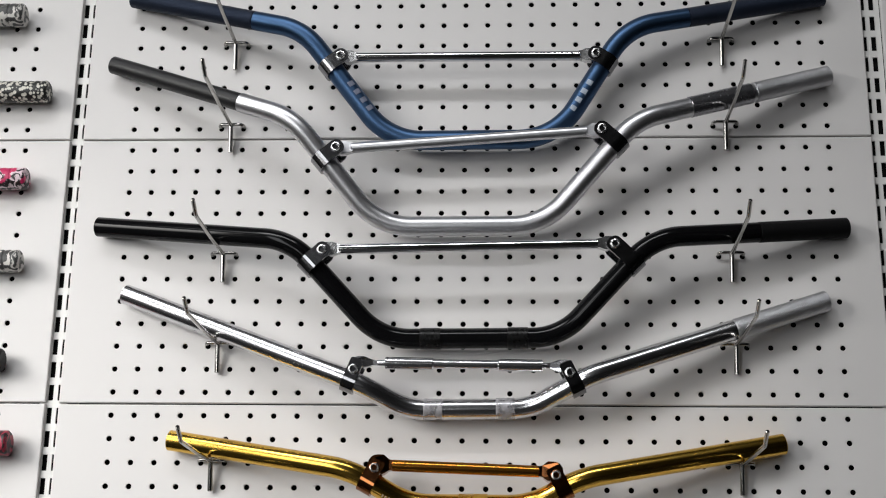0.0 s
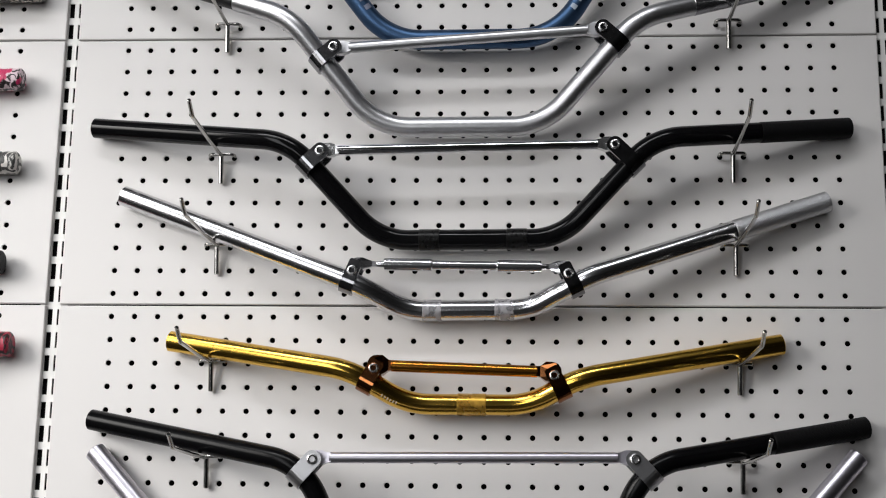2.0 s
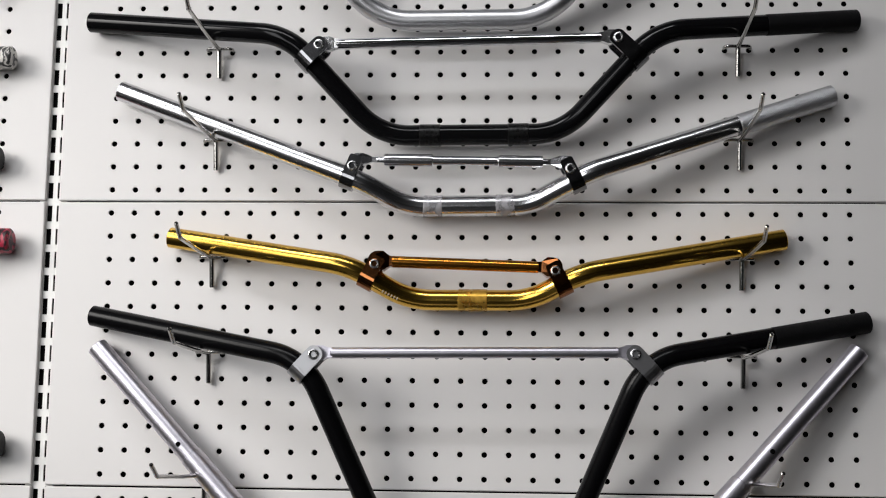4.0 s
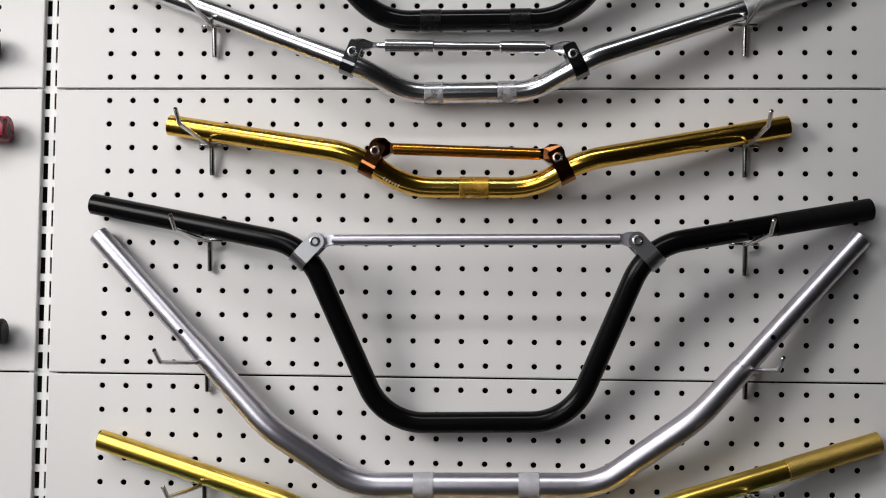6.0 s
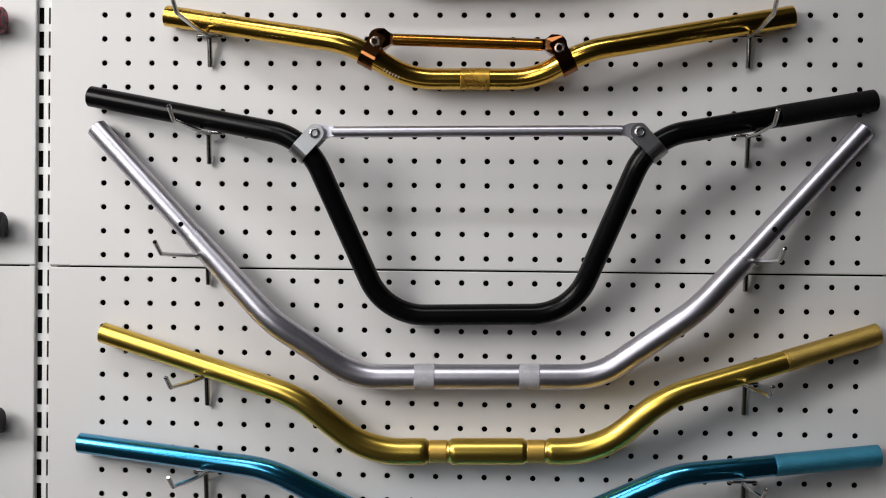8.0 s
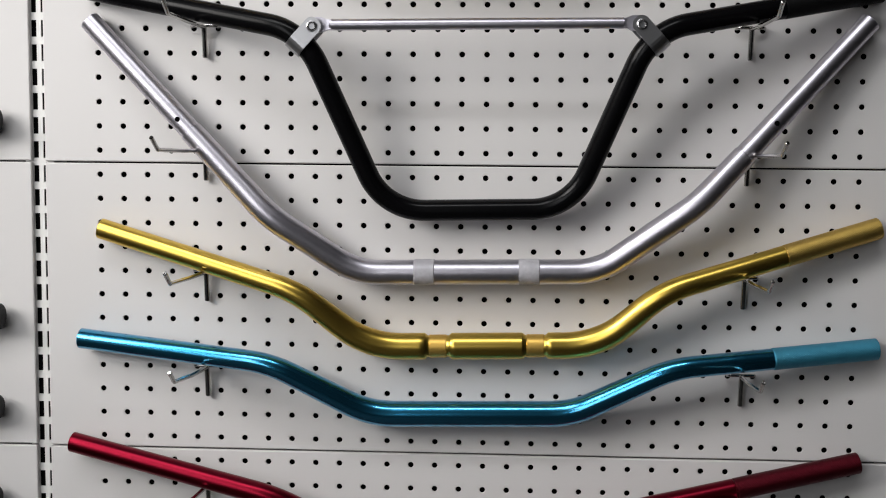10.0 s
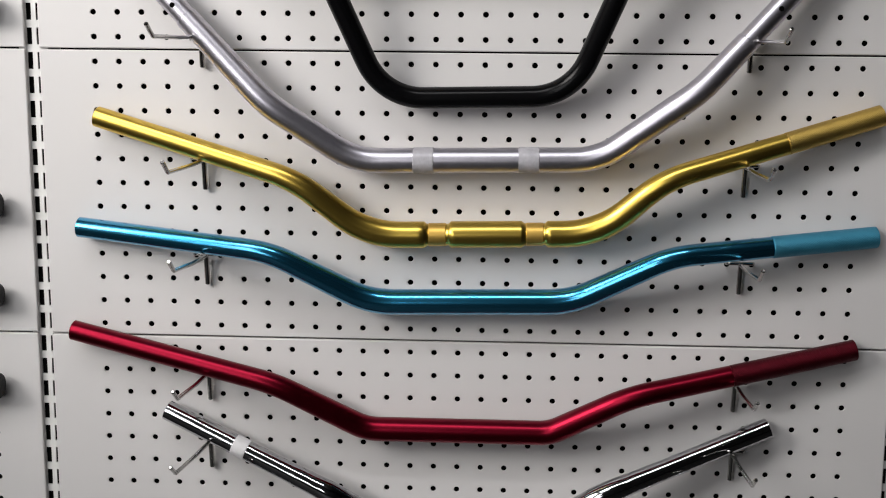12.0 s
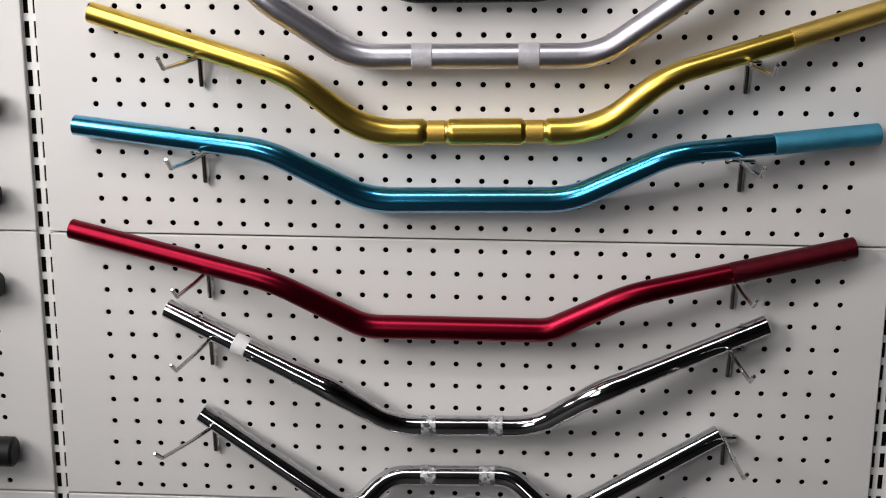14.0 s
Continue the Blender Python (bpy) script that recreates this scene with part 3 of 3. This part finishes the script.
handlebar("blue anodised handlebar with chrome crossbar, hung on hooks",
          [(-0.397, -0.013, 1.882), (-0.193, -0.040, 1.828), (-0.095, -0.021, 1.702), (0.088, -0.021, 1.703), (0.167, -0.040, 1.827), (0.389, -0.013, 1.875)],
          0.075, 0.0108, BLUE, ends=[(-0.4, -0.25, BLUE_DARK, 0.0, "dark blue matt end"), (0.235, 0.39, BLUE_DARK, 0.0, "dark blue matt end")],
          pivots=[(-0.149, 1.793), (0.132, 1.793)], clamp_mat=PLATE, clamp_label="bent steel clamp", rise=0.0055, rod_mat=CHROME_ROD, rod_label="chrome-plated crossbar", rod_steps=ROD_THIN,
          prints=[(-0.143, -0.115, -42, -2, 4, PRINT), (0.106, 0.130, -20, 16, 4, PRINT_PALE)])
handlebar("satin silver handlebar with crossbar and one dark grey end",
          [(-0.414, -0.013, 1.799), (-0.1976, -0.058, 1.7154), (-0.105, -0.021, 1.603), (0.074, -0.021, 1.604), (0.1723, -0.058, 1.7104), (0.389, -0.013, 1.779)],
          0.075, 0.0108, SATIN, ends=[(-0.42, -0.258, GREY_DARK, -0.0008, "dark grey knurled end"), (0.303, 0.39, ALU_KNURL, 0.0003, "knurled aluminium end")], bands=[(0.2655, 0.074, FILM, "dull grey protective film")],
          pivots=[(-0.149, 1.682), (0.136, 1.699)], clamp_mat=PLATE, clamp_label="bent steel clamp", rise=0.004, rod_mat=SATIN, rod_label="satin aluminium crossbar", rod_steps=PLAIN_ROD)
handlebar("gloss black handlebar with chrome crossbar, hung on hooks",
          [(-0.415, -0.013, 1.606), (-0.1938, -0.052, 1.5792), (-0.099, -0.021, 1.479), (0.091, -0.021, 1.481), (0.1877, -0.052, 1.5812), (0.397, -0.013, 1.603)],
          0.07, 0.0108, BLACK_GLOSS, ends=[(0.300, 0.40, BLACK_MATT, 0.0003, "matt black knurled end")],
          bands=[(-0.046, 0.022, TAPE_BLACK, "dull clear tape band"), (0.046, 0.022, TAPE_BLACK, "dull clear tape band")],
          pivots=[(-0.1595, 1.567), (0.1473, 1.573)], clamp_mat=PLATE, clamp_label="bent steel clamp", rise=0.0055, rod_mat=CHROME_ROD, rod_label="chrome-plated crossbar", rod_steps=ROD_THIN)
handlebar("polished silver low handlebar with stepped adjustable crossbar",
          [(-0.379, -0.013, 1.530), (-0.120, -0.040, 1.429), (-0.068, -0.021, 1.404), (0.058, -0.021, 1.406), (0.121, -0.040, 1.438), (0.371, -0.013, 1.523)],
          0.07, 0.0108, POLISHED, ends=[(0.272, 0.375, ALU_KNURL, 0.0003, "knurled aluminium end")],
          bands=[(-0.042, 0.020, TAPE, "frosted tape band"), (0.033, 0.020, TAPE, "frosted tape band")],
          pivots=[(-0.123, 1.441), (0.099, 1.439)], clamp_mat=PLATE, clamp_label="bent steel clamp", width=0.014, rod_mat=POLISHED, rod_label="polished stepped crossbar", over=0.012, rise=0.010, corner=0.003, eye=(0.0060, 0.0045),
          rod_steps=[(0.09, 0.0030), (0.13, 0.0034), (0.131, 0.0064), (0.36, 0.0064), (0.365, 0.0048), (0.675, 0.0048), (0.68, 0.0064), (0.89, 0.0064), (0.891, 0.0034), (0.92, 0.0030)])
handlebar("glossy gold low handlebar with amber crossbar",
          [(-0.319, -0.013, 1.372), (-0.126, -0.040, 1.340), (-0.065, -0.021, 1.307), (0.059, -0.021, 1.307), (0.109, -0.040, 1.333), (0.318, -0.013, 1.372)],
          0.08, 0.0108, GOLD, bands=[(0.0, 0.030, TAPE_GOLD, "gold tinted tape band")],
          pivots=[(-0.099, 1.341), (0.084, 1.335)], clamp_mat=BRONZE, clamp_label="dark bronze clamp", width=0.0155, over=0.009, rise=0.005, corner=0.003, eye=(0.0098, 0.0080), rod_mat=AMBER, rod_label="amber anodised crossbar", rod_steps=[(0.08, 0.006), (0.92, 0.006)],
          prints=[(-0.091, -0.074, 26, 44, 6, PRINT_GOLD)])
handlebar("satin black high-rise handlebar with silver crossbar",
          [(-0.398, -0.013, 1.289), (-0.1648, -0.066, 1.2433), (-0.089, -0.021, 1.067), (0.099, -0.021, 1.071), (0.1715, -0.066, 1.2453), (0.399, -0.013, 1.288)],
          0.06, 0.0108, BLACK_SATIN, ends=[(0.300, 0.40, BLACK_MATT, 0.0003, "matt black knurled end")],
          pivots=[(-0.1545, 1.2475), (0.161, 1.2505)], clamp_mat=PLATE_LIGHT, clamp_label="light aluminium clamp", rise=0.003, rod_mat=SATIN_WARM, rod_label="satin silver crossbar", rod_steps=ROD_THIN)
handlebar("wide satin silver handlebar without crossbar, two tape bands",
          [(-0.392, -0.013, 1.257), (-0.203, -0.040, 1.061), (-0.118, -0.021, 1.004), (0.128, -0.021, 1.008), (0.224, -0.040, 1.079), (0.390, -0.013, 1.259)],
          [0.11, 0.075, 0.075, 0.11], 0.0128, SATIN_WARM, radius=[(-0.40, 0.0106), (-0.285, 0.0108), (-0.2845, 0.0118), (-0.2, 0.0128), (0.2, 0.0128), (0.2675, 0.0118), (0.268, 0.0108), (0.40, 0.0106)],
          bands=[(-0.048, 0.021, TAPE_MILK, "milky tape band"), (0.058, 0.021, TAPE_MILK, "milky tape band")], holes=[-0.296, 0.297])
handlebar("yellow-gold satin handlebar with thick waisted middle",
          [(-0.384, -0.013, 1.045), (-0.177, -0.040, 0.986), (-0.105, -0.021, 0.928), (0.130, -0.021, 0.933), (0.192, -0.040, 0.991), (0.406, -0.013, 1.055)],
          0.09, 0.0136, YELLOW, radius=[(-0.39, 0.0106), (-0.2, 0.0110), (-0.1, 0.0136), (-0.047, 0.0136), (-0.044, 0.0112), (-0.0225, 0.0112), (-0.0195, 0.0136), (0.0520, 0.0136), (0.055, 0.0112), (0.0755, 0.0112), (0.0785, 0.0136), (0.13, 0.0136), (0.21, 0.0112), (0.41, 0.0106)],
          ends=[(0.312, 0.41, YELLOW_KNURL, 0.0003, "knurled yellow-gold end")],
          bands=[(-0.0335, 0.018, BAND_GOLD, "yellow-gold clamp band"), (0.0652, 0.018, BAND_GOLD, "yellow-gold clamp band")])
handlebar("glossy teal blue handlebar without crossbar",
          [(-0.407, -0.013, 0.930), (-0.204, -0.040, 0.912), (-0.103, -0.021, 0.858), (0.103, -0.021, 0.862), (0.202, -0.040, 0.914), (0.408, -0.013, 0.933)],
          0.09, 0.0130, TEAL, radius=[(-0.41, 0.0106), (-0.22, 0.0110), (-0.09, 0.0134), (0.09, 0.0134), (0.22, 0.0110), (0.41, 0.0106)],
          ends=[(0.302, 0.41, TEAL_KNURL, 0.0003, "knurled teal end")])
handlebar("satin red anodised handlebar without crossbar",
          [(-0.418, -0.013, 0.820), (-0.200, -0.040, 0.774), (-0.107, -0.021, 0.722), (0.085, -0.021, 0.722), (0.165, -0.040, 0.768), (0.394, -0.013, 0.816)],
          [0.10, 0.05, 0.04, 0.10], 0.0126, RED, radius=[(-0.42, 0.0106), (-0.22, 0.0112), (-0.1, 0.0128), (0.09, 0.0128), (0.21, 0.0112), (0.40, 0.0106)],
          ends=[(0.268, 0.40, RED_KNURL, 0.0002, "darker knurled red end")])
# a tube creased where it was bent
crease = random.Random(4)
CREASED = [(-0.33, 0.0107)]
for x0, x1 in ((-0.195, -0.085), (0.075, 0.185)):
    CREASED.append((x0 - 0.012, 0.0107))
    for k in range(14):
        f = k / 13
        CREASED.append((x0 + (x1 - x0) * f, 0.0108 + 0.0009 * math.sin(math.pi * f) + crease.uniform(-0.0003, 0.0005)))
    CREASED.append((x1 + 0.01, 0.0107))
CREASED.append((0.32, 0.0107))
handlebar("chrome handlebar with clear tape bands, hung on hooks",
          [(-0.320, -0.013, 0.735), (-0.140, -0.040, 0.656), (-0.078, -0.021, 0.612), (0.073, -0.021, 0.615), (0.136, -0.040, 0.661), (0.311, -0.013, 0.731)],
          0.07, 0.0108, CHROME, radius=CREASED,
          bands=[(-0.239, 0.016, TAPE_WHITE, "white tape band"), (-0.040, 0.016, TAPE_CLEAR, "crinkled clear tape band"), (0.031, 0.016, TAPE_CLEAR, "crinkled clear tape band")])
handlebar("chrome handlebar with raised arched middle",
          [(-0.287, -0.013, 0.618), (-0.122, -0.040, 0.517), (-0.082, -0.021, 0.554), (0.049, -0.021, 0.557), (0.098, -0.040, 0.517), (0.269, -0.013, 0.608)],
          0.04, 0.0108, CHROME, bands=[(-0.040, 0.017, TAPE_CLEAR, "crinkled clear tape band"), (0.023, 0.017, TAPE_CLEAR, "crinkled clear tape band")])


# ---- rubber grips in the bay beside ----
def grip(x_end, z, r, mat, label):
    """A rubber grip lying on a hook, its closed end towards the handlebars."""
    root = tagged(new("handlebar_grip"), label, "grip", "grips in the bay beside")
    y = -r - 0.004
    origin = Vector((x_end - 0.06, y, z))
    root.location = origin
    line = Line([Vector((x_end - 0.12, y, z)), Vector((x_end, y, z))], 0.006)
    L = line.s[-1]
    ribs = [(0, r), (L * 0.86, r), (L * 0.865, r * 0.95), (L * 0.88, r * 0.95), (L * 0.885, r), (L * 0.985, r), (L, r * 0.93)]
    sweep("sleeve", line, 0, L, ribs, mat, root, origin, (True, False))
    bm = bmesh.new()
    rod(bm, (0.0585, 0, 0), (0.0606, 0, 0), r * 0.9, 24, r * 0.8)
    part("end_cap", bm, RUBBER_BLACK if mat is RUBBER_BLACK else mat, root)
    support = copy_thing(first_hook, pose(x_end - 0.1, 0, z - r - 0.0045))
    return root


first_hook = hook(-6.5, 70)
for x_end, z, r, mat, label in ((-0.521, 1.860, 0.0135, RUBBER_WHITE, "white and black patterned rubber grip"),
                                (-0.484, 1.765, 0.0125, RUBBER_SCALE, "black and white scale-patterned rubber grip"),
                                (-0.499, 1.661, 0.0125, RUBBER_ROSE, "rose red and white patterned rubber grip"),
                                (-0.497, 1.566, 0.0125, RUBBER_WHITE, "white patterned rubber grip"),
                                (-0.505, 1.456, 0.0125, RUBBER_BLACK, "plain black rubber grip"),
                                (-0.488, 1.367, 0.0135, RUBBER_RED, "dark red patterned rubber grip"),
                                (-0.487, 1.155, 0.0135, RUBBER_BLACK, "plain black rubber grip"),
                                (-0.488, 0.952, 0.0135, RUBBER_BLACK, "plain black rubber grip"),
                                (-0.492, 0.856, 0.0125, RUBBER_BLACK, "plain black rubber grip"),
                                (-0.496, 0.758, 0.0135, RUBBER_BLACK, "plain black rubber grip"),
                                (-0.494, 0.569, 0.0165, RUBBER_BLACK, "thick black rubber grip")):
    grip(x_end, z, r, mat, label)
for piece in list(first_hook.children_recursive) + [first_hook]:
    bpy.data.objects.remove(piece)
